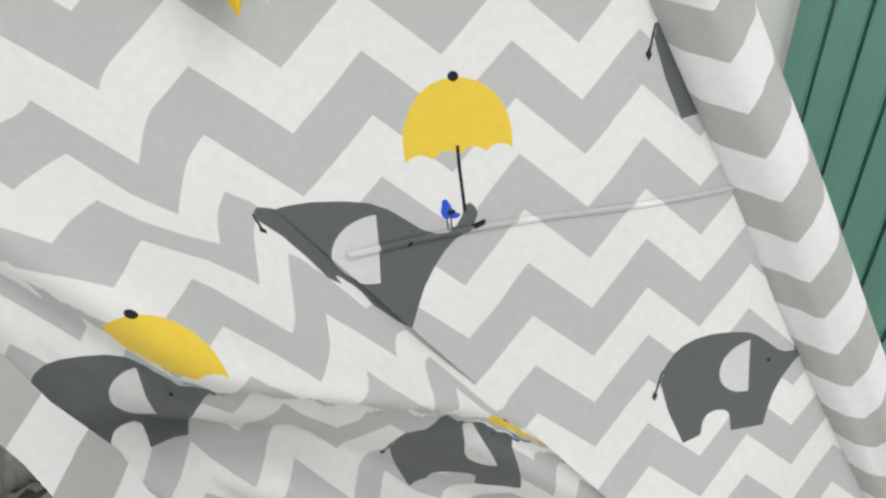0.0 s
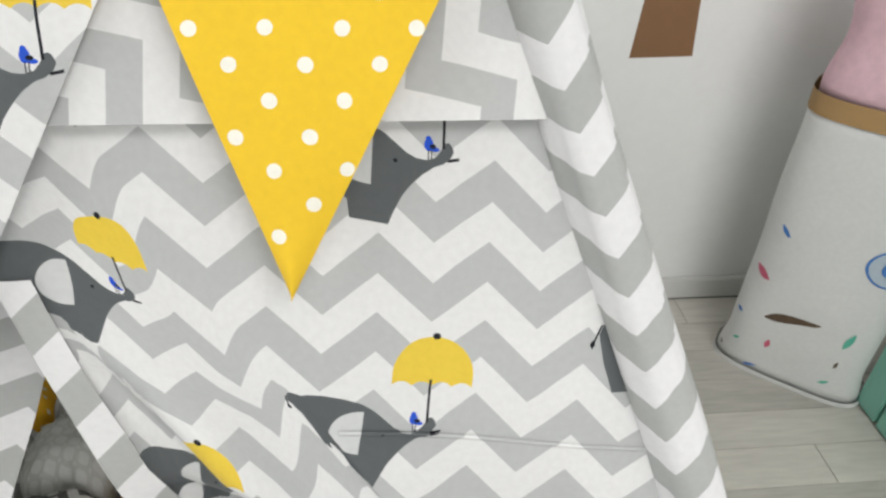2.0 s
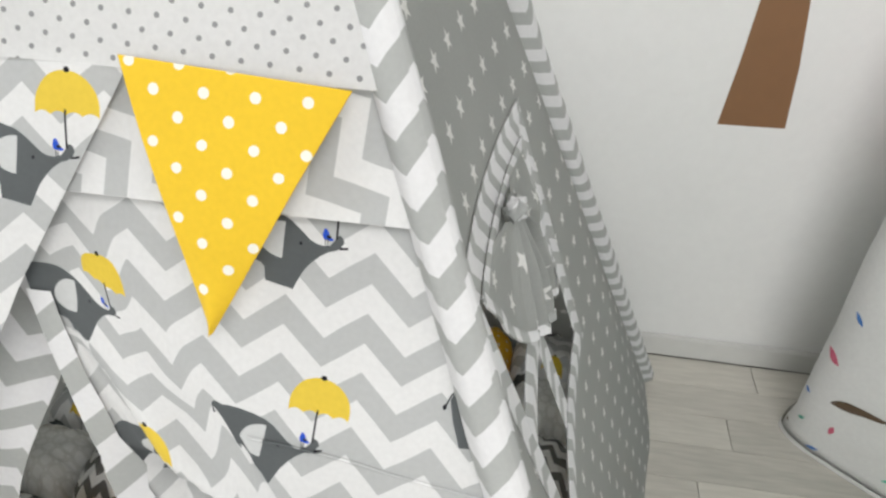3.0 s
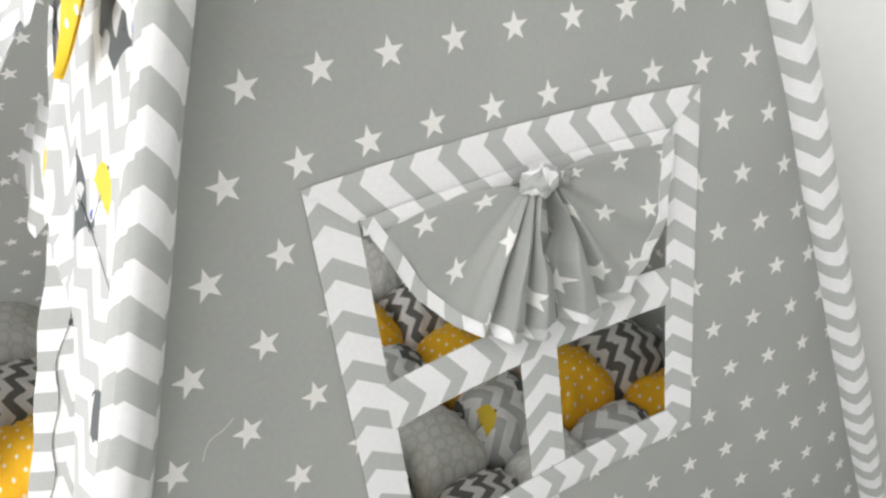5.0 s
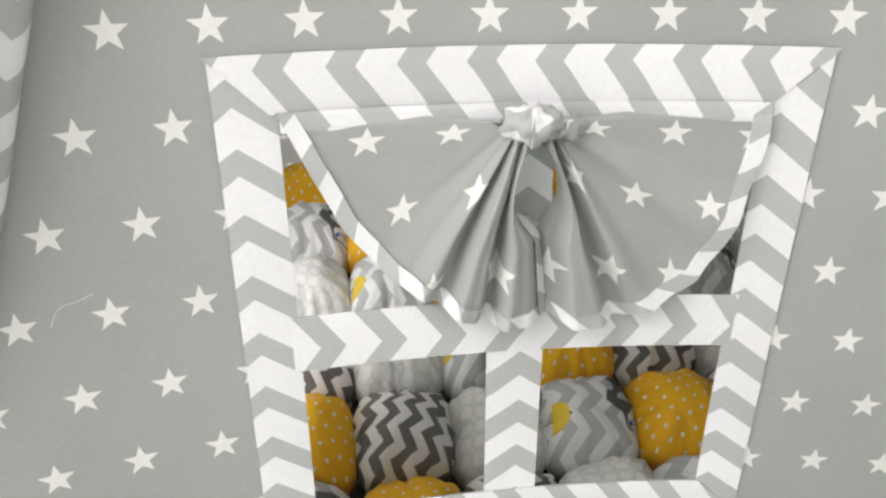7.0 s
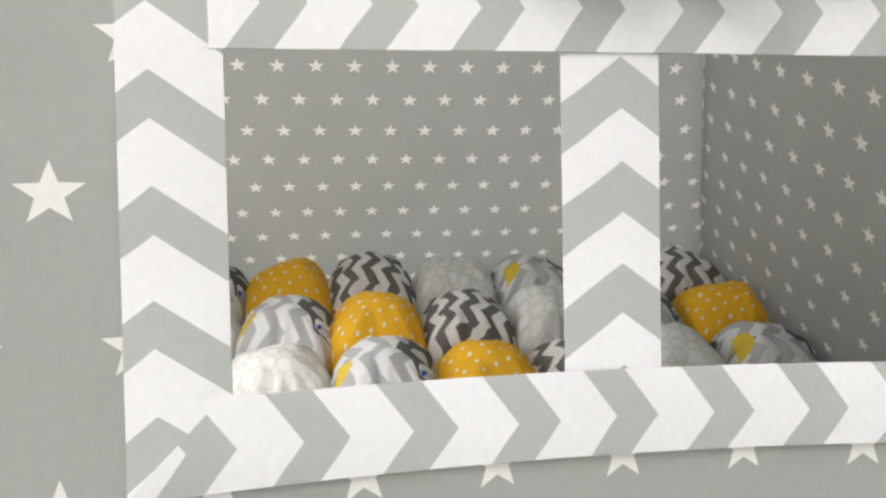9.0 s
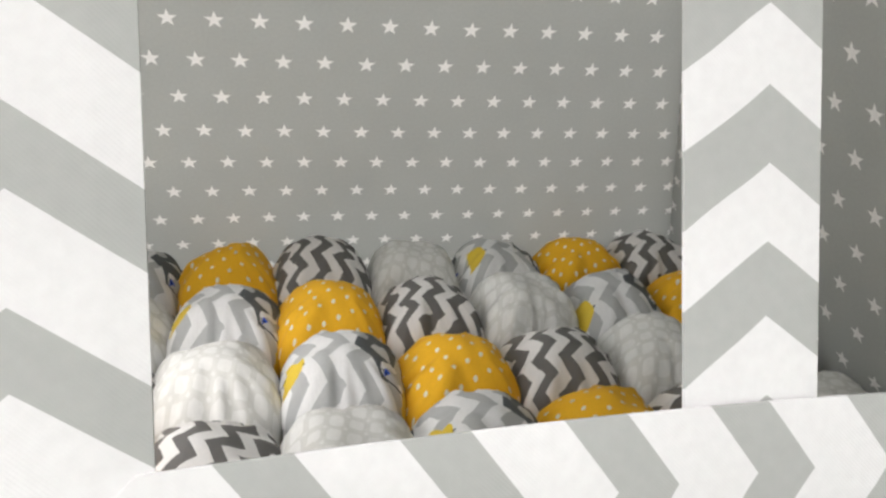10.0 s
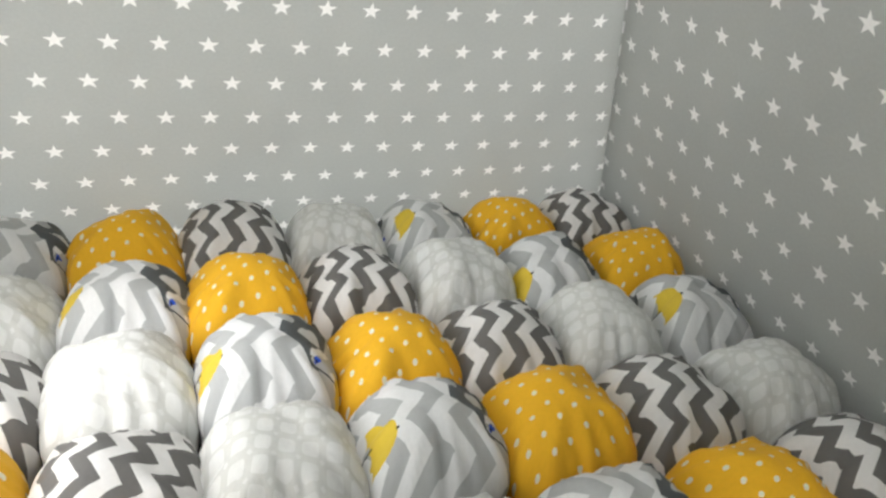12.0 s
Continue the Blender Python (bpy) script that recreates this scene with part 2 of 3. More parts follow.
YELLOW = fabric("yellow_dotted_cotton", (0.80, 0.53, 0.035), lambda u, v: [(dot_mask(u, v, 0.029, 0.0138, 0.0031), (0.85, 0.83, 0.74))], 0.12)
DOTTED = fabric("white_dotted_cotton", (0.84, 0.84, 0.84), lambda u, v: [(dot_mask(u, v, 0.0165, 0.0085, 0.0016), (0.36, 0.36, 0.37))], 0.4)
PUFF_MATS = [
    fabric("dark_chevron_puff", (0.82, 0.81, 0.80), lambda u, v: [(zigzag_mask(u, v, 0.032, 0.031, 0.016), (0.17, 0.165, 0.16))], 0, rot=0.3),
    fabric("yellow_dotted_puff", (0.92, 0.50, 0.03), lambda u, v: [(dot_mask(u, v, 0.025, 0.0125, 0.0024), (0.86, 0.80, 0.62))], 0, rot=0.5),
    fabric("elephant_puff", (0.83, 0.83, 0.83), elephant_prints, 0, rot=0.15),
    fabric("pale_lattice_puff", (0.72, 0.72, 0.69), lambda u, v: [(lattice_mask(u, v), (0.83, 0.83, 0.81))], 0, rot=0.25),
]
WALL = plain("white_wall_paint", (0.80, 0.80, 0.79), 0.7, 60, 0.03, 0.0006)
PLANK = plain("grey_oak_laminate", (0.50, 0.48, 0.43), 0.38, 14, 0.20, 0.0006, (1.2, 9, 9), 0.26)
BASEB = plain("pale_baseboard", (0.62, 0.62, 0.60), 0.5, 20, 0.06)
TEAL = plain("teal_painted_wood", (0.25, 0.56, 0.46), 0.45, 18, 0.10, 0.0008, (8, 8, 1))
BROWN = plain("brown_vinyl", (0.23, 0.115, 0.05), 0.55, 40, 0.05)
TAN = plain("tan_band", (0.42, 0.26, 0.11), 0.7, 60, 0.12)
PINK = plain("pink_plush", (0.74, 0.50, 0.56), 0.95, 70, 0.14, 0.004)
WOOD = plain("pine_pole", (0.45, 0.30, 0.17), 0.6, 20, 0.15, 0.0006, (8, 8, 1))
DARKBASE = plain("dark_underlay", (0.10, 0.085, 0.08), 0.95, 60, 0.2)


# ---- mesh helpers ----
def smooth(t):
    t = min(1.0, max(0.0, t))
    return t * t * (3 - 2 * t)


def mesh_object(name, verts, faces, uvs, mats, parent=None, label="", smooth=True):
    me = bpy.data.meshes.new(name)
    me.from_pydata([tuple(p) for p in verts], [], faces)
    if uvs is not None:
        lay = me.uv_layers.new(name="UVMap")
        flat = [c for f in faces for i in f for c in uvs[i]]
        lay.data.foreach_set("uv", flat)
    if smooth:
        me.polygons.foreach_set("use_smooth", [True] * len(me.polygons))
    for m in mats if isinstance(mats, (list, tuple)) else [mats]:
        me.materials.append(m)
    ob = new(name, me)
    if parent:
        ob.parent = parent
    if label:
        ob["label"] = label
    return ob


def sheet(name, us, vs, place, uvf, mat, parent=None, label="", skip=None):
    """A grid sheet: us(v_index) gives a row of u for each v; place(u, v) the point."""
    verts, uvs, faces = [], [], []
    n = None
    for v in vs:
        row = us(v)
        n = len(row)
        for u in row:
            verts.append(place(u, v))
            uvs.append(uvf(u, v))
    for j in range(len(vs) - 1):
        for i in range(n - 1):
            a = j * n + i
            if skip and skip(i, j):
                continue
            faces.append((a, a + 1, a + n + 1, a + n))
    return mesh_object(name, verts, faces, uvs, mat, parent, label)


def lin(a, b, n):
    return [a + (b - a) * i / (n - 1) for i in range(n)]


def boxmesh(name, lo, hi, mat, parent=None, label="", bevel=0.0, category="", kind="", m=None):
    bm = bmesh.new()
    bmesh.ops.create_cube(bm, size=1)
    for p in bm.verts:
        p.co = [lo[k] + (p.co[k] + 0.5) * (hi[k] - lo[k]) for k in range(3)]
    if bevel:
        bmesh.ops.bevel(bm, geom=bm.edges[:], offset=bevel, segments=2, affect="EDGES")
    me = bpy.data.meshes.new(name)
    bm.to_mesh(me)
    bm.free()
    me.materials.append(mat)
    ob = new(name, me)
    if m is not None:
        ob.matrix_basis = m
    if parent:
        ob.parent = parent
    return tagged(ob, label, category, "", kind)


def tube(name, p0, p1, r, mat, parent, label="", n=20, k=24, wob=0.0, uoff=0.0, r1=None):
    """A tube from p0 to p1 with its print running along it; uneven by wob."""
    p0, p1 = Vector(p0), Vector(p1)
    d = (p1 - p0).normalized()
    side = d.cross(Vector((0, 0, 1))).normalized()
    up = side.cross(d)
    L = (p1 - p0).length
    verts, uvs, faces = [], [], []
    for j in range(k + 1):
        for i in range(n + 1):
            a = 2 * math.pi * i / n
            rr = (r + ((r1 or r) - r) * j / k)
            c = p0 + d * (L * j / k)
            rr *= 1 + wob * noise.noise(Vector((math.cos(a) * 1.5, math.sin(a) * 1.5, L * j / k * 9)))
            verts.append(c + side * (rr * math.cos(a)) + up * (rr * math.sin(a)))
            uvs.append((0.138 * i / n + uoff, L * j / k))
    for j in range(k):
        for i in range(n):
            a = j * (n + 1) + i
            faces.append((a, a + 1, a + n + 2, a + n + 1))
    return mesh_object(name, verts, faces, uvs, mat, parent, label)


# ---- the room ----
X0, X1, Y0, Y1, ZC = -1.9, 2.6, -2.7, 0.692, 2.6
tagged(boxmesh("wall_back", (X0, Y1, 0), (X1, Y1 + 0.12, ZC), WALL), "white painted wall behind the tent", "wall", kind="structure")
tagged(boxmesh("wall_left", (X0 - 0.12, Y0, 0), (X0, Y1 + 0.12, ZC), WALL), "white painted side wall", "wall", kind="structure")
tagged(boxmesh("wall_right", (X1, Y0, 0), (X1 + 0.12, Y1 + 0.12, ZC), WALL), "white painted side wall", "wall", kind="structure")
tagged(boxmesh("wall_front", (X0 - 0.12, Y0 - 0.12, 0), (X1 + 0.12, Y0, ZC), WALL), "white painted wall opposite the tent", "wall", kind="structure")
tagged(boxmesh("ceiling", (X0 - 0.12, Y0 - 0.12, ZC), (X1 + 0.12, Y1 + 0.12, ZC + 0.1), WALL), "white painted ceiling", "ceiling", kind="structure")
floor = tagged(boxmesh("floor", (X0 - 0.12, Y0 - 0.12, -0.06), (X1 + 0.12, Y1 + 0.12, -0.008), plain("floor_bed", (0.2, 0.19, 0.17), 0.8)),
               "pale grey-washed wood laminate floor", "floor", kind="structure")
tagged(boxmesh("baseboard", (X0, Y1 - 0.014, 0), (X1, Y1 - 0.001, 0.055), BASEB, bevel=0.003), "low pale grey baseboard along the wall", "baseboard", kind="structure")
# brown trunk of a wall sticker
bm = bmesh.new()
ring = [(0.621, 0.563), (0.738, 0.566), (0.728, 0.68), (0.708, 0.814), (0.712, 0.96), (0.637, 0.96), (0.636, 0.808), (0.630, 0.68)]
lower = [bm.verts.new((x, Y1 - 0.0002, z)) for x, z in ring]
upper = [bm.verts.new((x, Y1 - 0.0012, z)) for x, z in ring]
bm.faces.new(upper)
for k in range(len(ring)):
    bm.faces.new((upper[k], lower[k], lower[k - 1], upper[k - 1]))
bmesh.ops.recalc_face_normals(bm, faces=bm.faces[:])
me = bpy.data.meshes.new("wall_sticker")
bm.to_mesh(me)
bm.free()
me.materials.append(BROWN)
tagged(new("wall_sticker", me), "brown palm trunk sticker on the white wall", "wall sticker")

# ---- the tent's four planes (outward base distance, lean) ----
PL = {"R": (0.5876, radians(21.322)), "L": (0.5803, radians(23.253)), "F": (0.5698, radians(21.559)), "B": (0.6126, radians(21.084))}
# where each cloth's own measures begin on its plane
OFF = {"R": (-0.002, 0.037), "F": (-0.012, 0.0495), "L": (0.0, 0.0), "B": (0.0, 0.0)}
TOP = 1.20


def plane_point(side, u, v, n=0.0):
    a, th = PL[side]
    u, v = u + OFF[side][0], v - OFF[side][1]
    d, z = a - v * math.sin(th) + n * math.cos(th), v * math.cos(th) + n * math.sin(th)
    return Vector({"R": (d, u, z), "L": (-d, u, z), "F": (u, -d, z), "B": (u, d, z)}[side])


def edge(side, v, towards):
    """The u of a side's seam with its neighbour at the slant height v."""
    z = (v - OFF[side][1]) * math.cos(PL[side][1])
    a, th = PL[towards]
    d = a - z * math.tan(th)
    return (d if towards in "RB" else -d) - OFF[side][0]


def seam(s1, s2, z):
    d = {s: PL[s][0] - z * math.tan(PL[s][1]) for s in (s1, s2)}
    x = d.get("R", 0) if "R" in d else -d["L"]
    y = d.get("B", 0) if "B" in d else -d["F"]
    return Vector((x, y, z))


def sag(u, v):
    """How the window side hangs in between its two sleeves."""
    X, Y = u - 0.002, v - 0.637
    return -0.0274 + 0.3215 * X * X + 0.016 * Y * Y + 0.1278 * X * Y


def right_pt(u, v, n=0.0):
    g = sag(u, v)
    return plane_point("R", u, v - 0.0988 * u * u * (1 if v > 0.1 else v / 0.1), min(g, 0.004) + n)


tent = tagged(new("play_tent"), "four-sided children's play tent of grey and white cotton prints", "play tent")

# window side: star cotton with a square window
WU = [-0.125, 0.163]
WV = [0.571, 0.857]
VS = lin(0.04, 0.52, 14) + lin(0.571, 0.857, 9) + lin(0.90, 1.24, 9)


def right_row(v):
    return lin(edge("R", v, "F"), WU[0], 10) + lin(WU[0], WU[1], 9)[1:] + lin(WU[1], edge("R", v, "B"), 10)[1:]


sheet("window_side", right_row, VS, right_pt, lambda u, v: (u + 0.1793, v - 0.9596), STAR, tent, "grey cotton printed with white stars",
      skip=lambda i, j: 9 <= i < 17 and 14 <= j < 22)


def flat_row(side, lo, hi, n=14):
    return lambda v: lin(edge(side, v, lo), edge(side, v, hi), n)


def billow(side, amp, seed):
    def f(u, v):
        return plane_point(side, u, v, amp * noise.noise(Vector((u * 3, v * 3, seed))))
    return f


sheet("left_side", flat_row("L", "F", "B"), lin(0, 1.28, 24), billow("L", 0.004, 1), lambda u, v: (u - 0.4334, v - 0.5308), STAR, tent, "grey cotton printed with white stars")
sheet("back_side", flat_row("B", "L", "R"), lin(0, 1.26, 24), billow("B", 0.004, 2), lambda u, v: ((u + 0.3948) / 1.03 + 0.0112, (v - 0.4993) / 1.0375), STAR, tent, "grey cotton printed with white stars")

# flat pole sleeves of chevron cotton standing out from the corners, with the poles in them
def fin(name, p0, p1, out, long, thin, shift, mat, parent, label, phase, n=28, k=70):
    p0, p1 = Vector(p0), Vector(p1)
    d = (p1 - p0).normalized()
    out = (out - d * out.dot(d)).normalized()
    side = d.cross(out)
    L = (p1 - p0).length
    verts, uvs, faces = [], [], []
    for j in range(k + 1):
        c = p0 + d * (L * j / k)
        wob = 0.10 * noise.noise(Vector((p0.x * 9, p0.y * 9, j * 0.13)))
        arc, last = 0.0, None
        for i in range(n + 1):
            a = 2 * math.pi * i / n
            x, y = shift + long * (1 + wob) * math.cos(a), thin * (1 + 2 * wob) * math.sin(a)
            y += 0.003 * noise.noise(Vector((math.cos(a) * 2, math.sin(a) * 2, j * 0.2)))
            if last:
                arc += math.dist(last, (x, y))
            last = (x, y)
            verts.append(c + out * x + side * y)
            uvs.append((arc + phase, L * j / k - 0.0259))
    for j in range(k):
        for i in range(n):
            a = j * (n + 1) + i
            faces.append((a, a + 1, a + n + 2, a + n + 1))
    return mesh_object(name, verts, faces, uvs, mat, parent, label)


for a, b in (("R", "F"), ("R", "B"), ("L", "B"), ("L", "F")):
    p0, p1 = seam(a, b, 0.0), seam(a, b, TOP)
    out = Vector((1 if a == "R" else -1, 1 if b == "B" else -1, 0))
    off = 0.0032 if a == "R" else (0.015 if b == "B" else 0.030)
    lean = Vector((0.006, -0.014, 0)) if a + b == "RB" else Vector((0, 0, 0))
    p0, p1 = p0 + lean, p1 + lean
    s = fin("pole_sleeve", p0, p1, out, 0.0185, 0.0135, off * 1.4142, ZIGZAG, tent, "chevron-printed pole sleeve", -0.005)
    q0, q1 = seam(a, b, 0.002) + out * off + lean, seam(a, b, TOP + 0.03) + out * off + lean
    tube("pole", q0, q1, 0.0085, WOOD, s, "round pine pole", 12, 2)


# window frame: chevron strips laid on the star cotton
def strip(name, u0, u1, v0, v1, along, apex, n, start, mat, flipped=False, par=None, mitre=0.0):
    """A strip of chevron cotton; apex: the line of the arrows' points; start: where a grey arrow begins; mitre: slant of its two ends."""
    nu, nv = (5, 24) if along == "v" else (24, 5)
    verts, uvs, faces = [], [], []
    us, vs = lin(u0, u1, nu), lin(v0, v1, nv)
    for layer in (0, 1):
        for v in vs:
            for k, u in enumerate(us):
                if mitre:
                    cut = abs(mitre) * ((v - v0) if mitre > 0 else (v1 - v))
                    u = u0 + cut + (u1 - u0 - 2 * cut) * k / (nu - 1)
                edge_in = u in (us[0], us[-1]) or v in (vs[0], vs[-1])
                verts.append(right_pt(u, v, n - 0.0014 * layer - (0.0004 if edge_in and not layer else 0)))
                c = (u - apex, v - start) if along == "v" else (v - apex, (start - u) if flipped else (u - start))
                uvs.append((c[0], c[1] + 0.0183))
    m = nu * nv
    for j in range(nv - 1):
        for i in range(nu - 1):
            a = j * nu + i
            faces.append((a, a + 1, a + nu + 1, a + nu))
            faces.append((m + a, m + a + nu, m + a + nu + 1, m + a + 1))
    rim = [i for i in range(nu)] + [j * nu + nu - 1 for j in range(1, nv)] + [(nv - 1) * nu + i for i in range(nu - 2, -1, -1)] + [j * nu for j in range(nv - 2, 0, -1)]
    for a, b in zip(rim, rim[1:] + rim[:1]):
        faces.append((a, m + a, m + b, b))
    return mesh_object(name, verts, faces, uvs, mat, par, "", False)


window = new("window")
window.parent = tent
window["label"] = "square window with chevron frame and glazing bars"
strip("frame_strip", -0.158, -0.1235, 0.540, 0.889, "v", -0.1476, 0.0022, 0.6290, SLIMZIG, par=window)
strip("frame_strip", 0.160, 0.193, 0.541, 0.889, "v", 0.1678, 0.0022, 0.6390, ZIGZAG, par=window)
strip("frame_strip", -0.1605, 0.1945, 0.858, 0.891, "u", 0.8825, 0.0032, -0.0009, SLIMZIG, True, window, -1.0)
strip("frame_strip", -0.1595, 0.1945, 0.539, 0.5715, "u", 0.5535, 0.0032, 0.0178, SLIMZIG, False, window, 1.0)
strip("glazing_bar", -0.0018, 0.0365, 0.560, 0.862, "v", 0.0214, 0.0012, 0.6318, ZIGZAG, par=window)
strip("glazing_bar", -0.128, 0.165, 0.6915, 0.7305, "u", 0.7073, 0.0027, 0.0067, SLIMZIG, par=window)
strip("curtain_heading", -0.1225, 0.159, 0.848, 0.8595, "u", 0.851, 0.006, 0.0040, ZIGZAG, par=window)

# window curtain: two gathered fans of star cotton tied up at a knot
KN = (0.0165, 0.849)
curtain = new("curtain")
curtain.parent = window
curtain["label"] = "grey star curtain gathered up into a knot"


def outline_at(poly, t):
    """The point at fraction t of a polyline's length."""
    L = [math.dist(a, b) for a, b in zip(poly, poly[1:])]
    s = t * sum(L)
    for (a, b), l in zip(zip(poly, poly[1:]), L):
        if s <= l:
            return (a[0] + (b[0] - a[0]) * s / l, a[1] + (b[1] - a[1]) * s / l)
        s -= l
    return poly[-1]


def eased(points, t):
    """A smooth run through (t, value) points."""
    for (a, p), (b, q) in zip(points, points[1:]):
        if t <= b:
            return p + (q - p) * (0.5 - 0.5 * math.cos(math.pi * (t - a) / (b - a)))
    return points[-1][1]


def hem(panel, rim, inner, seed):
    """A doubled band of chevron cotton along a row of rim points; inner: the next points into the cloth."""
    hv, hu, hf = [], [], []
    run = 0.0
    for i, (o, p) in enumerate(zip(rim, inner)):
        if i:
            run += (o - rim[i - 1]).length
        inward = (p - o).normalized() * 0.0095
        for k, q in enumerate((o - inward * 0.1, o + inward, o + inward, o - inward * 0.1)):
            hv.append(q + Vector((0.85, 0.0, 0.5)) * (0.0018 if k < 2 else -0.0006))
            hu.append((0.020 if k in (1, 2) else 0.008, run + seed))
    for i in range(len(rim) - 1):
        for k in range(4):
            a, b = i * 4 + k, i * 4 + (k + 1) % 4
            hf.append((a, b, b + 4, a + 4))
    mesh_object("hem", hv, hf, hu, ZIGZAG, panel, "chevron hem", False)


def fan(name, poly, folds, seed, shift, inner, gap, gather):
    """Half of the curtain: cloth spreading from the knot to an outline, in deep soft folds."""
    nr, na = 40, 150
    verts, uvs, faces = [], [], []
    for j in range(nr + 1):
        f = j / nr
        for i in range(na + 1):
            t = i / na
            ex, ey = outline_at(poly, t)
            sx, sy = KN[0] + gather[0] + (gather[1] - gather[0]) * t, KN[1] - 0.004 + 0.006 * abs(2 * (t if inner else 1 - t) - 1)
            u, v = sx + (ex - sx) * f, sy + (ey - sy) * f
            u += gap * math.sin(math.pi * min(1.0, max(0.0, (f - 0.10) / 0.46))) * max(0.0, 1 - abs(t - inner) / 0.20)
            amp = 0.30 + 0.70 * math.sin(math.pi / 2 * min(1.0, f * 1.7)) - 0.22 * max(0.0, f - 0.7) / 0.3
            n = 0.004 + 1.3 * eased(folds, t + 0.018 * noise.noise(Vector((f * 2.2, seed, t * 2)))) * amp
            n += 0.012 * (1 - f) ** 3 + 0.0022 * noise.noise(Vector((t * 9, f * 4, seed))) * f
            n -= 0.003 * max(0.0, 0.05 - min(t, 1 - t)) / 0.05
            verts.append(right_pt(u, v, max(0.0045, n)))
            uvs.append(((ex - KN[0]) * (0.3 + 0.7 * f) * 1.22 + shift, (ey - KN[1]) * (0.3 + 0.7 * f) * 1.15 + 0.012))
    w = na + 1
    for j in range(nr):
        for i in range(na):
            a = j * w + i
            faces.append((a, a + 1, a + w + 1, a + w))
    panel = mesh_object(name, verts, faces, uvs, STAR, curtain)
    hem(panel, verts[nr * w:], verts[(nr - 3) * w:(nr - 2) * w], seed)
    if inner:
        rows = range(16, nr + 1)
        hem(panel, [verts[j * w + na] for j in rows], [verts[j * w + na - 8] for j in rows], 0.02)
    return panel


fan("curtain_half", [(0.029, 0.727), (0.0485, 0.7195), (0.085, 0.7215), (0.110, 0.733), (0.131, 0.746), (0.150, 0.785), (0.1605, 0.833), (0.160, 0.8595)],
    ((0, 0.002), (0.04, 0.006), (0.10, 0.021), (0.16, 0.020), (0.225, 0.003), (0.30, 0.015), (0.40, 0.007), (0.52, 0.004), (0.62, 0.007), (0.8, 0.002), (1, 0.001)), 4.0, 0.33, 0, 0.013, (0.006, 0.024))
fan("curtain_half", [(-0.1235, 0.8595), (-0.091, 0.789), (-0.065, 0.757), (-0.044, 0.7405), (-0.02, 0.728), (0.0, 0.7215), (0.018, 0.7215), (0.035, 0.7255)],
    ((0, 0.001), (0.2, 0.002), (0.42, 0.003), (0.54, 0.007), (0.615, 0.013), (0.665, 0.002), (0.72, 0.019), (0.765, 0.017), (0.81, 0.003), (0.865, 0.022), (0.92, 0.017), (1, 0.006)), 1.0, 0.02, 1, -0.015, (-0.022, 0.000))


def lump(name, c, r, mat, parent, label, seed, amp=0.35, squash=(1, 1, 1), n=14):
    """A crumpled knot of cloth."""
    verts, uvs, faces = [], [], []
    for j in range(n + 1):
        for i in range(2 * n + 1):
            th, ph = math.pi * j / n, math.pi * (i % (2 * n)) / n
            d = Vector((math.sin(th) * math.cos(ph), math.sin(th) * math.sin(ph), math.cos(th)))
            k = r * (1 + amp * noise.noise(d * 2.2 + Vector((seed, 0, 0))) + 0.12 * math.sin(ph * 7 + th * 3))
            verts.append(Vector(c) + Vector((d.x * squash[0], d.y * squash[1], d.z * squash[2])) * k)
            uvs.append((ph * r, th * r))
    for j in range(n):
        for i in range(2 * n):
            a = j * (2 * n + 1) + i
            faces.append((a, a + 1, a + 2 * n + 2, a + 2 * n + 1))
    return mesh_object(name, verts, faces, uvs, mat, parent, label)


lump("knot", right_pt(KN[0], KN[1] + 0.001, 0.021), 0.0135, ZIGZAG, curtain, "crumpled white chevron tie", 3.0, 0.4, (0.8, 1.25, 0.8))
lump("tie_loop", right_pt(KN[0] + 0.020, KN[1] - 0.003, 0.016), 0.010, STAR, curtain, "rolled fabric edge", 8.0, 0.4, (0.8, 1.3, 0.6))


cv = bpy.data.curves.new("loose_thread", "CURVE")
cv.dimensions, cv.bevel_depth = "3D", 0.00016
sp = cv.splines.new("BEZIER")
sp.bezier_points.add(3)
for bp, (u, v, n) in zip(sp.bezier_points, ((-0.262, 0.748, 0.001), (-0.254, 0.760, 0.003), (-0.245, 0.762, 0.003), (-0.236, 0.765, 0.001))):
    bp.co = right_pt(u, v, n)
    bp.handle_left_type = bp.handle_right_type = "AUTO"
cv.materials.append(plain("white_thread", (0.75, 0.75, 0.72), 0.9))
thread = new("loose_thread", cv)
thread.parent = tent


# ---- entrance side: elephant chevron cotton ----
VAL = 1.076


def rotuv(u, v, a, du, dv):
    return (u * math.cos(a) - v * math.sin(a) + du, u * math.sin(a) + v * math.cos(a) + dv)


def front_pt(u, v, n=0.0):
    w = 0.003 * noise.noise(Vector((u * 6, v * 6, 5.0)))
    return plane_point("F", u, v, n + w)


def crease(v):
    return 0.051 + (0.994 - v) * 0.655


def print_uv(u, v):
    """The elephant print lies a little askew on the entrance side."""
    return (u - (0.13 * (v - 0.07) if v < 0.1 else 0.0039 + 0.045 * (v - 0.1)), v + 0.11 * u)


def front_row(v):
    lo, hi = crease(v), edge("F", v, "R")
    return lin(min(lo, hi - 0.002), hi, 14)


sheet("front_right", front_row, lin(0.06, VAL, 36), lambda u, v: front_pt(u, v, 0.0002 + 0.0024 * smooth((0.87 - v) / 0.05)),
      lambda u, v: print_uv(u - 0.095, v - 0.791), ELEPHANT, tent, "elephant and umbrella chevron print")


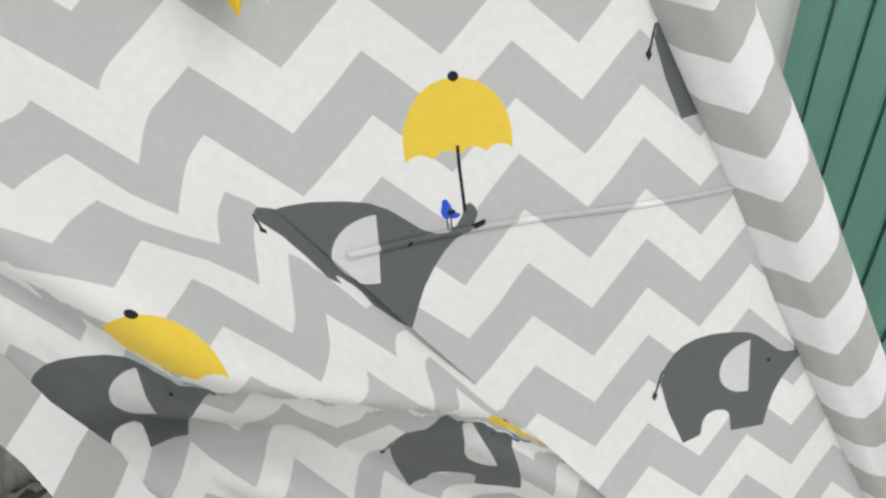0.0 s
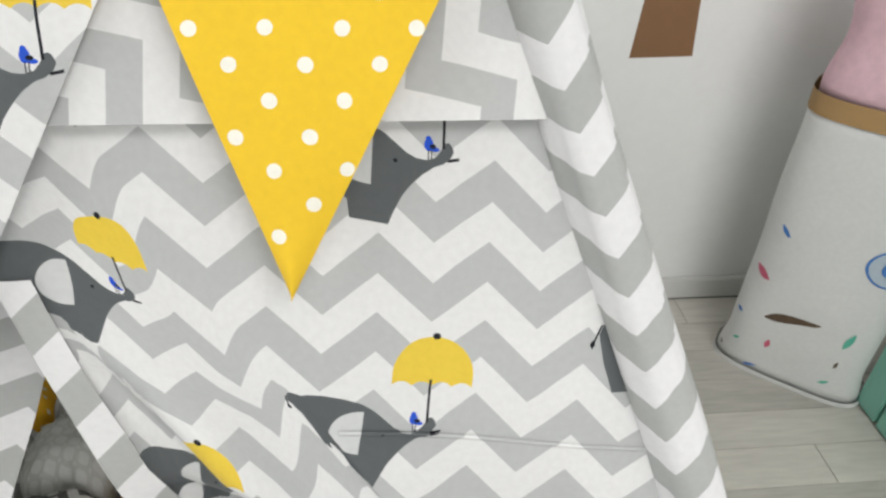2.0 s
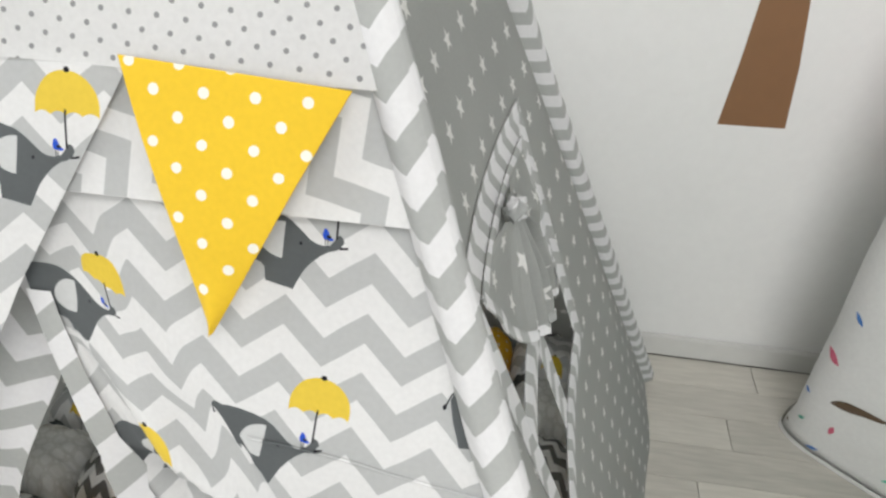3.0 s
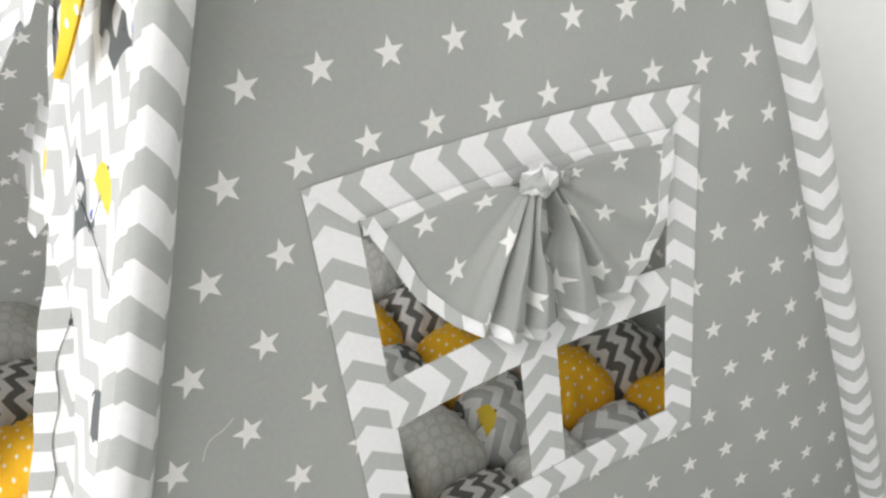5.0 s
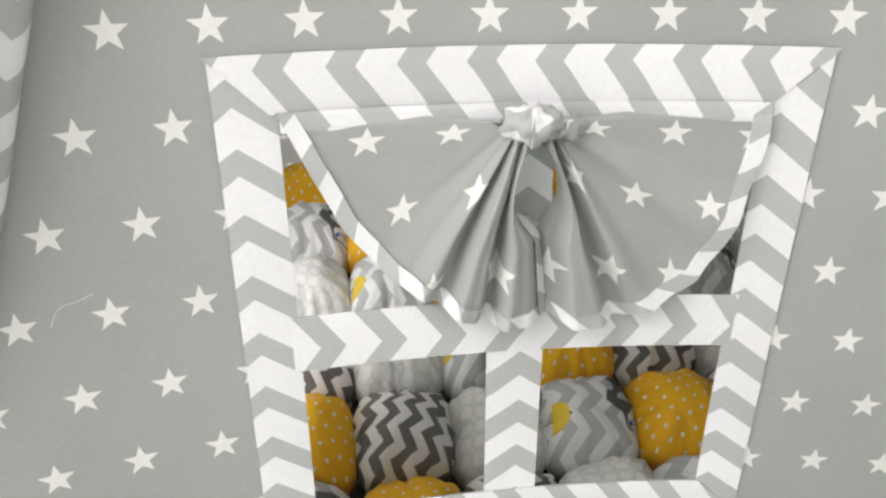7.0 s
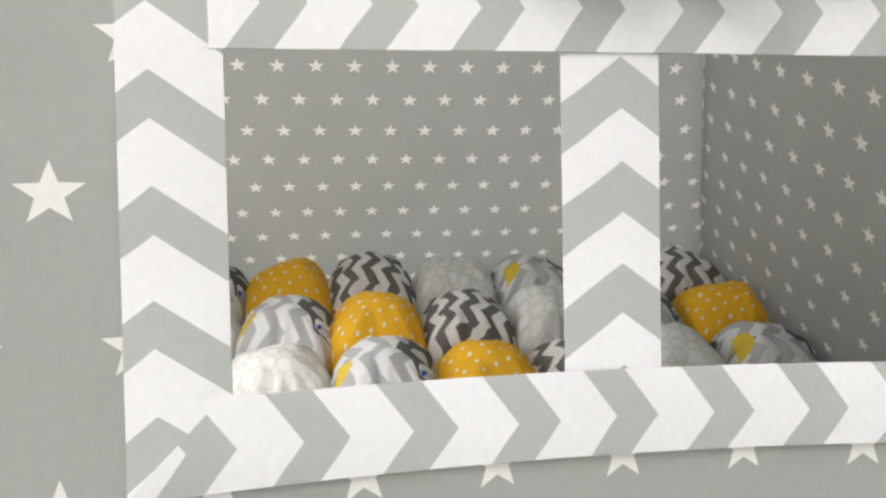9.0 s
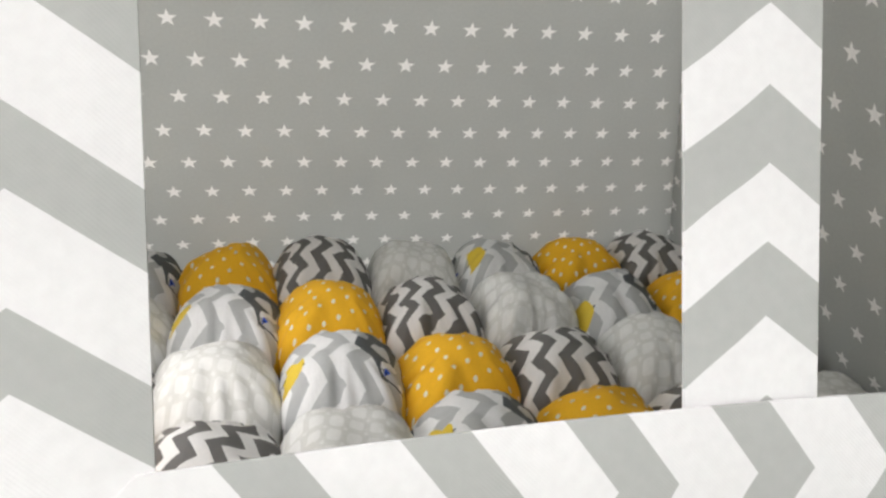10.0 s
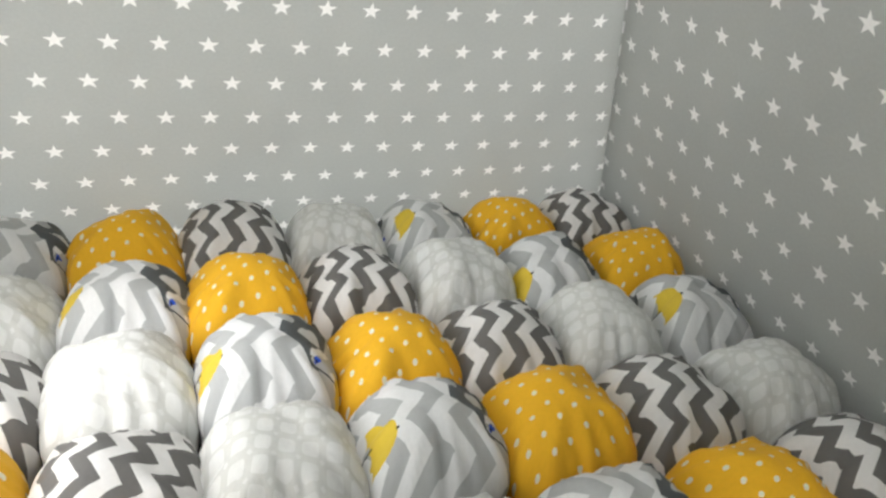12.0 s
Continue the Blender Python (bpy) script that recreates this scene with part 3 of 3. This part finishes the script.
sheet("front_yoke", lambda v: lin(0.02, edge("F", v, "R"), 16), lin(0.998, VAL, 8), lambda u, v: front_pt(u, v, 0.0085 - 0.002 * (v - 0.998) / 0.08),
      lambda u, v: rotuv(u, v, 0.95, 0.03, -0.7), PALEZIG, tent, "upper piece of chevron print cut on the slant")


# a pressed crease running across the cloth, standing slightly proud
cvs, cus, cfs = [], [], []
for i in range(41):
    u = 0.150 + 0.155 * i / 40
    for k in range(5):
        v = 0.8512 - 0.116 * (u - 0.1457) + 0.0012 * math.sin(u * 40) + (-0.0011, -0.0004, 0.0, 0.0004, 0.0011)[k]
        cvs.append(front_pt(u, v, 0.0024 + (0.0, 0.0004, 0.0006, 0.0004, 0.0)[k] + 0.0004))
        cus.append(print_uv(u - 0.095, v - 0.791))
for i in range(40):
    for k in range(4):
        cfs.append((i * 5 + k, i * 5 + k + 1, i * 5 + k + 6, i * 5 + k + 5))
mesh_object("pressed_crease", cvs, cfs, cus, ELEPHANT, tent, "crease pressed across the print")


def door_edge(v):
    return 0.004 + (0.935 - v) * 0.336


def fold_u(v):
    """Where the flap's deep fold runs."""
    if v > 0.824:
        return 0.094 - (v - 0.824) * 0.71
    return 0.094 + min(0.824 - v, 0.046) * 1.93 + max(0.0, 0.778 - v) * 1.05


def flap_pt(u, v, n=0.0):
    lo, hi = door_edge(v), min(crease(v) + 0.012, edge("F", v, "R"))
    t = (u - lo) / max(0.01, hi - lo)
    down = smooth((0.93 - v) / 0.10)
    d = fold_u(v) - u
    # a rounded roll over the fold, a hollow under it, then the hanging rest
    roll = 0.013 * math.exp(-((d + 0.016) / 0.017) ** 2) - 0.010 * math.exp(-((d - 0.006) / 0.008) ** 2)
    rest = -0.042 * smooth(d / 0.07) * (1 + 0.12 * math.sin(d * 120.0)) + 0.003 * math.sin((u + v) * 60.0) * smooth(d / 0.03)
    f = down * (roll + rest)
    return front_pt(u, v, f * min(1, t * 4 + 0.2) * min(1.0, (1 - t) * 4) + n)


def flap_uv(u, v):
    w = 0.42 * smooth((0.885 - v) / 0.03)
    a = w * smooth((crease(v) - u) / 0.007) + (1 - w) * smooth((crease(v) - u) / 0.060)
    k = min(1.3, max(0.0, (0.163 - u) / 0.104))
    b = smooth((fold_u(v) - u + 0.002) / 0.005) * smooth((0.92 - v) / 0.04)
    low = w / 0.42
    du = (-0.0273 - 0.0177 * low) * a * (1 - b) + (-0.028 - 0.053 * k) * b
    dv = (-0.0404 - 0.0046 * low) * a * (1 - b) + (-0.055 - 0.011 * k) * b
    w = smooth((crease(v) - u) / 0.03)
    p, q = print_uv(u - 0.095 + du, v - 0.791 + dv), (u - 0.1002 + du, v - 0.771 + dv)
    return (p[0] + (q[0] - p[0]) * w, p[1] + (q[1] - p[1]) * w)


flap = sheet("door_flap", lambda v: lin(door_edge(v), max(door_edge(v) + 0.004, min(crease(v) + 0.012, edge("F", v, "R"))), 70), lin(0.055, 1.003, 121), flap_pt,
             flap_uv, ELEPHANT, tent, "door flap of elephant chevron print")


def ribbon(name, pts_uv, width, place, mat, parent, label, n=40, uo=0.0):
    """A band along a line of the entrance side, of double cloth."""
    verts, uvs, faces = [], [], []
    for i in range(n + 1):
        a = outline_at(pts_uv, i / n)
        for k in range(3):
            w = width * k / 2
            verts.append(place(a[0] + w, a[1], 0.003 + 0.0012 * (k == 1)))
            uvs.append((w + uo, i * sum(math.dist(p, q) for p, q in zip(pts_uv, pts_uv[1:])) / n))
    for i in range(n):
        for k in range(2):
            a = i * 3 + k
            faces.append((a, a + 1, a + 4, a + 3))
    return mesh_object(name, verts, faces, uvs, mat, parent, label)


ribbon("flap_binding", [(door_edge(0.932), 0.932), (door_edge(0.06), 0.06)], 0.0165, flap_pt, ZIGZAG, flap, "chevron binding", 60)


# the other flap, crossing over and tied back
def lflap_right(v):
    if v > 0.935:
        return 0.007 + (v - 0.935) * 0.532
    d = 0.935 - v
    return max(-0.16, 0.007 - 0.38 * d - 2.2 * d * d)


def lflap_pt(u, v, n=0.0):
    hi = lflap_right(v)
    lo = edge("F", v, "L")
    t = (u - lo) / max(0.02, hi - lo)
    tied = max(0.0, 1 - abs(v - 0.68) / 0.26)
    f = 0.013 + 0.012 * tied * math.sin(t * 26) + 0.025 * tied * t
    if v > 0.90:
        f = 0.011 + 0.003 * math.sin(t * 9)
    return front_pt(u, v, f * min(1, t * 8) + 0.10 * max(0.0, -0.10 - u) + n)


left = sheet("door_flap", lambda v: lin(edge("F", v, "L"), lflap_right(v), 40), lin(0.68, VAL, 34), lflap_pt,
             lambda u, v: rotuv(u - 0.05, v - 1.022, 0.02, 0.105, 0.071), ELEPHANT, tent, "door flap of elephant print tied back")


def drape_pt(u, v, n=0.0):
    lo = edge("F", v, "L")
    hi = -0.13 + 0.05 * (1 - v / 0.68)
    t = (u - lo) / max(0.02, hi - lo)
    return front_pt(u, v, 0.001 + 0.006 * math.sin(t * 24 + v * 2) * min(1, (0.68 - v) * 2 + 0.5) * min(1, t * 6) + n)


sheet("flap_drape", lambda v: lin(edge("F", v, "L"), -0.13 + 0.05 * (1 - v / 0.68), 44), lin(0.055, 0.678, 30), drape_pt,
      lambda u, v: (u * 1.3, v), ELEPHANT, left, "hanging folds below the tie")


def lining_edge(v):
    return 0.014 - (0.905 - v) * 0.34


sheet("flap_lining", lambda v: lin(lflap_right(v) - 0.03, max(lining_edge(v), lflap_right(v) - 0.02), 12), lin(0.66, 0.93, 24),
      lambda u, v: front_pt(u, v, -0.030 + 0.006 * math.sin(u * 60 + v * 20)), lambda u, v: rotuv(u, v, 0.35, 0, 0), ZIGZAG, left, "chevron facing of the flap")
lump("knot", front_pt(-0.14, 0.685, 0.018), 0.018, ELEPHANT, left, "knot of bunched fabric", 11.0, 0.45, (1.1, 0.9, 0.9), 18)

# dotted band above the entrance, and the pennant
sheet("valance", lambda v: lin(edge("F", v, "L"), edge("F", v, "R"), 24), lin(VAL - 0.004, 1.26, 10), lambda u, v: front_pt(u, v, 0.014),
      lambda u, v: rotuv(u, v, 0.06, 0, 0), DOTTED, tent, "white cotton with small grey dots")
pv, pf, pu = [], [], []
A, B, T = (0.080, 1.079), (0.211, 1.071), (0.134, 0.924)
N = 16
for layer in (0, 1):
    for j in range(N + 1):
        for i in range(N + 1):
            s, t = i / N, j / N
            u = (A[0] + (B[0] - A[0]) * s) * (1 - t) + T[0] * t
            v = (A[1] + (B[1] - A[1]) * s) * (1 - t) + T[1] * t
            n = 0.021 + 0.004 * math.sin(s * 3.2) * t - 0.002 * layer + 0.002 * math.sin(t * 5)
            pv.append(front_pt(u, v, n))
            pu.append((u, v))
for layer in (0, 1):
    for j in range(N):
        for i in range(N):
            a = layer * (N + 1) ** 2 + j * (N + 1) + i
            pf.append((a, a + 1, a + N + 2, a + N + 1))
mesh_object("pennant", pv, pf, pu, YELLOW, tent, "yellow pennant with white dots")

# ---- the puffy quilt ----
quilt = tagged(new("puff_quilt"), "puffy patchwork quilt of stuffed squares on the tent floor", "quilt")
# dark slab at the puffs' base height, showing in the gaps between them
boxmesh("underlay", (-0.50, -0.505, 0.001), (0.515, 0.545, 0.076), DARKBASE, quilt, "dark slab in the gaps between the puffs", 0.008)
PITCH = 0.135


def puff_mesh(kind, variant):
    n, h = 34, 0.106
    verts, uvs, faces = [], [], []
    rnd = random.Random(kind * 10 + variant)
    ox, oy = rnd.uniform(0, 3), rnd.uniform(0, 3)
    if kind == 2:
        ox, oy = 0.0923 + (0.0, 0.010, -0.008)[variant], 0.1423 + (0.0, -0.010, 0.008)[variant]
    for j in range(n + 1):
        for i in range(n + 1):
            x, y = 2 * i / n - 1, 2 * j / n - 1
            # the square drawn in to a rounded outline, with more rows near the rim
            big = max(abs(x), abs(y))
            k = big ** 0.72 / max(1e-6, (abs(x) ** 3.4 + abs(y) ** 3.4) ** (1 / 3.4))
            gx, gy = x * k, y * k
            r = min(1.0, big ** 0.72)
            dome = max(0.0, 1 - r ** 2.6) ** 0.52
            bulge = 1.0 + 0.12 * math.sin(math.pi * min(1, dome))
            a = math.atan2(gy, gx)
            rim = smooth((r - 0.35) / 0.5)
            # gathers running in from the seam, uneven stuffing
            gather = noise.noise(Vector((math.cos(a) * 4.2 + ox * 7, math.sin(a) * 4.2, kind * 3.0 + variant)))
            wr = 0.0085 * rim * gather * (0.35 + dome) + 0.0028 * rim * math.sin(a * 19 + 5 * gather) * (0.3 + dome)
            wr += 0.011 * noise.noise(Vector((gx * 1.3 + ox, gy * 1.3 + oy, variant + 5.0))) * dome
            wr += 0.0040 * noise.noise(Vector((gx * 4 + ox, gy * 4 + oy, kind))) * dome
            for p, q, c in ((gx, gy, 0.08), (gy, gx, -0.1)):
                wr -= 0.020 * math.exp(-((p - c) / 0.06) ** 2) * max(0.0, abs(q) - 0.30) * (dome ** 0.5)
            px, py = gx * PITCH * 0.5 * bulge, gy * PITCH * 0.5 * bulge
            verts.append((px, py, h * dome + wr))
            uvs.append((math.asin(max(-1, min(1, gx * 0.93))) * 0.075 + ox, math.asin(max(-1, min(1, gy * 0.93))) * 0.075 + oy))
    for j in range(n):
        for i in range(n):
            a = j * (n + 1) + i
            faces.append((a, a + 1, a + n + 2, a + n + 1))
    me = bpy.data.meshes.new("puff")
    me.from_pydata(verts, [], faces)
    lay = me.uv_layers.new(name="UVMap")
    lay.data.foreach_set("uv", [c for f in faces for k in f for c in uvs[k]])
    me.polygons.foreach_set("use_smooth", [True] * len(faces))
    me.materials.append(PUFF_MATS[kind])
    return me


PUFFS = {(k, v): puff_mesh(k, v) for k in range(4) for v in range(3)}
PUFF_LABELS = ("dark grey chevron puff", "mustard yellow dotted puff", "elephant chevron print puff", "pale lattice print puff")
rnd = random.Random(5)
for row in range(8):
    for col in range(8):
        x, y = -0.432 + row * 0.1335, 0.480 - col * 0.1305
        kind = (col + row) % 4
        if row == 7:
            x = 0.476
        me = PUFFS[(kind, rnd.randrange(3))]
        ob = new("puff", me)
        ob.parent = quilt
        ob["label"] = PUFF_LABELS[kind]
        ob.matrix_basis = pose(x + rnd.uniform(-.004, .004), y + rnd.uniform(-.004, .004), 0.072 + rnd.uniform(-.006, .005), rnd.uniform(-4, 4), rnd.uniform(-4, 4), rnd.uniform(-6, 6))
        if row == 7:
            ob.scale = (0.62, 0.96, 0.8)

# ---- the sack by the wall ----
sack = tagged(new("fabric_sack"), "white fabric sack with coloured feather prints, tan band and pink top", "sack")
SC, SX, SY = Vector((0.985, 0.455, 0)), Vector((0.77, -0.64, 0)).normalized(), Vector((0.64, 0.77, 0)).normalized()
SACK = plain("white_canvas", (0.74, 0.74, 0.73), 0.9, 120, 0.06, 0.0015)


def sack_pt(a, z, grow=0.0):
    w = 0.128 - 0.002 * (z / 0.56) + 0.012 * max(0, 1 - z / 0.06) + grow
    d = 0.072 + grow - 0.01 * max(0, 1 - z / 0.1)
    c, s = math.cos(a), math.sin(a)
    q = 0.62
    cx, sx = math.copysign(abs(c) ** q, c), math.copysign(abs(s) ** q, s)
    k = 1 + 0.03 * noise.noise(Vector((c * 1.4, s * 1.4, z * 6)))
    return SC + SX * (w * cx * k) + SY * (d * sx * k) + Vector((0, 0, z))


def sleeve(name, z0, z1, grow, mat, label, nz=20, cap=False, taper=None):
    verts, faces, na = [], [], 48
    for j in range(nz + 1):
        z = z0 + (z1 - z0) * j / nz
        for i in range(na):
            p = sack_pt(2 * math.pi * i / na, z, grow)
            if taper:
                f = taper(j / nz)
                p = Vector((SC.x, SC.y, p.z)) + (p - Vector((SC.x, SC.y, p.z))) * f
            verts.append(p)
    for j in range(nz):
        for i in range(na):
            a, b = j * na + i, j * na + (i + 1) % na
            faces.append((a, b, b + na, a + na))
    if cap:
        faces.append(tuple(nz * na + i for i in range(na)))
        faces.append(tuple(reversed(range(na))))
    return mesh_object(name, verts, faces, None, mat, sack, label)


body = sleeve("body", 0.002, 0.56, 0.0, SACK, "white canvas body", cap=True)
sleeve("bottom_seam", 0.001, 0.012, 0.005, SACK, "thick bottom seam", 2)
sleeve("band", 0.55, 0.585, 0.003, TAN, "tan band", 4)
sleeve("top", 0.58, 0.86, -0.002, PINK, "pink plush top", 16, True, lambda f: 0.93 + 0.05 * math.sin(f * 11 + 1.0) - 0.10 * smooth((f - 0.7) / 0.3))


def feather(a, z, L, tilt, color):
    """A printed feather lying on the sack's skin."""
    verts, faces = [], []
    for i in range(9):
        t = i / 8 - 0.5
        w = 0.17 * L * math.sin(math.pi * (i / 8 * 0.92 + 0.04))
        for s in (-1, 1):
            du, dz = t * L * math.cos(tilt) - s * w * math.sin(tilt), t * L * math.sin(tilt) + s * w * math.cos(tilt) + 0.1 * L * t * t
            verts.append(sack_pt(a + du / 0.11, z + dz, 0.0012))
    for i in range(8):
        faces.append((2 * i, 2 * i + 2, 2 * i + 3, 2 * i + 1))
    mesh_object("feather_print", verts, faces, None, plain("print_" + color[0], color[1], 0.9, 80, 0.15), body, color[0] + " feather print")


BLUE, ROSE, GREEN, DARK = ("blue", (0.08, 0.22, 0.55)), ("rose", (0.62, 0.14, 0.22)), ("green", (0.12, 0.48, 0.36)), ("brown", (0.12, 0.08, 0.05))
front = -math.pi / 2
for da, z, L, tilt, c in ((-0.55, 0.335, 0.03, -0.7, BLUE), (-0.75, 0.235, 0.05, -0.4, ROSE), (-0.15, 0.16, 0.055, 0.5, DARK), (-0.95, 0.135, 0.024, -0.2, BLUE),
                          (-0.2, 0.09, 0.022, 1.5, ROSE), (-0.75, 0.07, 0.022, 0.4, GREEN), (-1.5, 0.20, 0.010, 0.2, DARK), (0.45, 0.16, 0.04, 1.3, GREEN),
                          (0.42, 0.10, 0.018, 1.4, DARK), (-1.15, 0.03, 0.02, -0.2, DARK), (-0.3, 0.02, 0.02, 0.4, BLUE), (0.35, 0.05, 0.02, 0.6, GREEN)):
    feather(front + da, z, L, tilt, c)
# dream-catcher print: a ring with a blue heart
for r0, r1, c in ((0.034, 0.038, BLUE), (0.0, 0.016, BLUE), (0.016, 0.034, ("pale_blue", (0.50, 0.58, 0.66)))):
    verts, faces, nn = [], [], 28
    for i in range(nn):
        b = 2 * math.pi * i / nn
        for r in (r0, r1):
            verts.append(sack_pt(front + 0.55 + r * math.cos(b) / 0.11, 0.325 + r * math.sin(b), 0.0016 if r1 < 0.02 else 0.0010 if r0 > 0.03 else 0.0007))
    for i in range(nn):
        a, b = 2 * i, 2 * ((i + 1) % nn)
        faces.append((a, a + 1, b + 1, b))
    mesh_object("hoop_print", verts, faces, None, plain("hoop_" + c[0], c[1], 0.9, 80, 0.1), body, "blue hoop print")

# ---- teal slatted cabinet ----
cab = tagged(new("slatted_cabinet"), "teal painted wooden cabinet with upright slats", "cabinet")
# slat teal darkened here: the shade between slats is put into the colour
boxmesh("carcass", (1.092, -0.10, 0.0), (1.40, 0.353, 0.78), plain("teal_shadow", (0.05, 0.17, 0.135), 0.6), cab, "carcass coloured as shade between the slats")
for i in range(7):
    y1 = 0.355 - i * 0.064
    boxmesh("slat", (1.074, y1 - 0.0575, 0.004), (1.0945, y1, 0.78), TEAL, cab, "", 0.003)

# ---- floor planks, last ----
rnd = random.Random(9)
PW, PLN = 0.0835, 0.62
shared = {}
rest_v, rest_f = [], []
for r in range(int((Y1 - Y0) / PW) + 1):
    y1 = Y1 - 0.014 - r * PW
    off = (0.83 + (0.27 * r) % PLN) % PLN
    k = int(X0 / PLN) - 2
    while k * PLN + off < X1:
        x0, x1 = max(k * PLN + off, X0), min((k + 1) * PLN + off, X1)
        k += 1
        if x1 - x0 < 0.02 or y1 - PW < Y0:
            continue
        lx, near = round(x1 - x0, 3), (-0.1 < x1 and x0 < 1.7 and y1 > -0.75)
        if near:
            if lx not in shared:
                bm = bmesh.new()
                bmesh.ops.create_cube(bm, size=1)
                for p in bm.verts:
                    p.co = (p.co.x * (lx - 0.0012), p.co.y * (PW - 0.0012), p.co.z * 0.008)
                bmesh.ops.bevel(bm, geom=[e for e in bm.edges if all(q.co.z > 0 for q in e.verts)], offset=0.0008, segments=1, affect="EDGES")
                me = bpy.data.meshes.new("plank")
                bm.to_mesh(me)
                bm.free()
                me.materials.append(PLANK)
                shared[lx] = me
            ob = new("plank", shared[lx])
            ob.parent = floor
            ob.location = ((x0 + x1) / 2, y1 - PW / 2, -0.004)
        else:
            b = len(rest_v)
            e = 0.0006
            for z in (-0.008, 0.0):
                rest_v += [(x0 + e, y1 - PW + e, z), (x1 - e, y1 - PW + e, z), (x1 - e, y1 - e, z), (x0 + e, y1 - e, z)]
            rest_f += [(b + 4, b + 5, b + 6, b + 7), (b, b + 1, b + 5, b + 4), (b + 1, b + 2, b + 6, b + 5), (b + 2, b + 3, b + 7, b + 6), (b + 3, b, b + 4, b + 7)]
tagged(mesh_object("planks", rest_v, rest_f, None, PLANK, floor, "", False), kind="stuff")
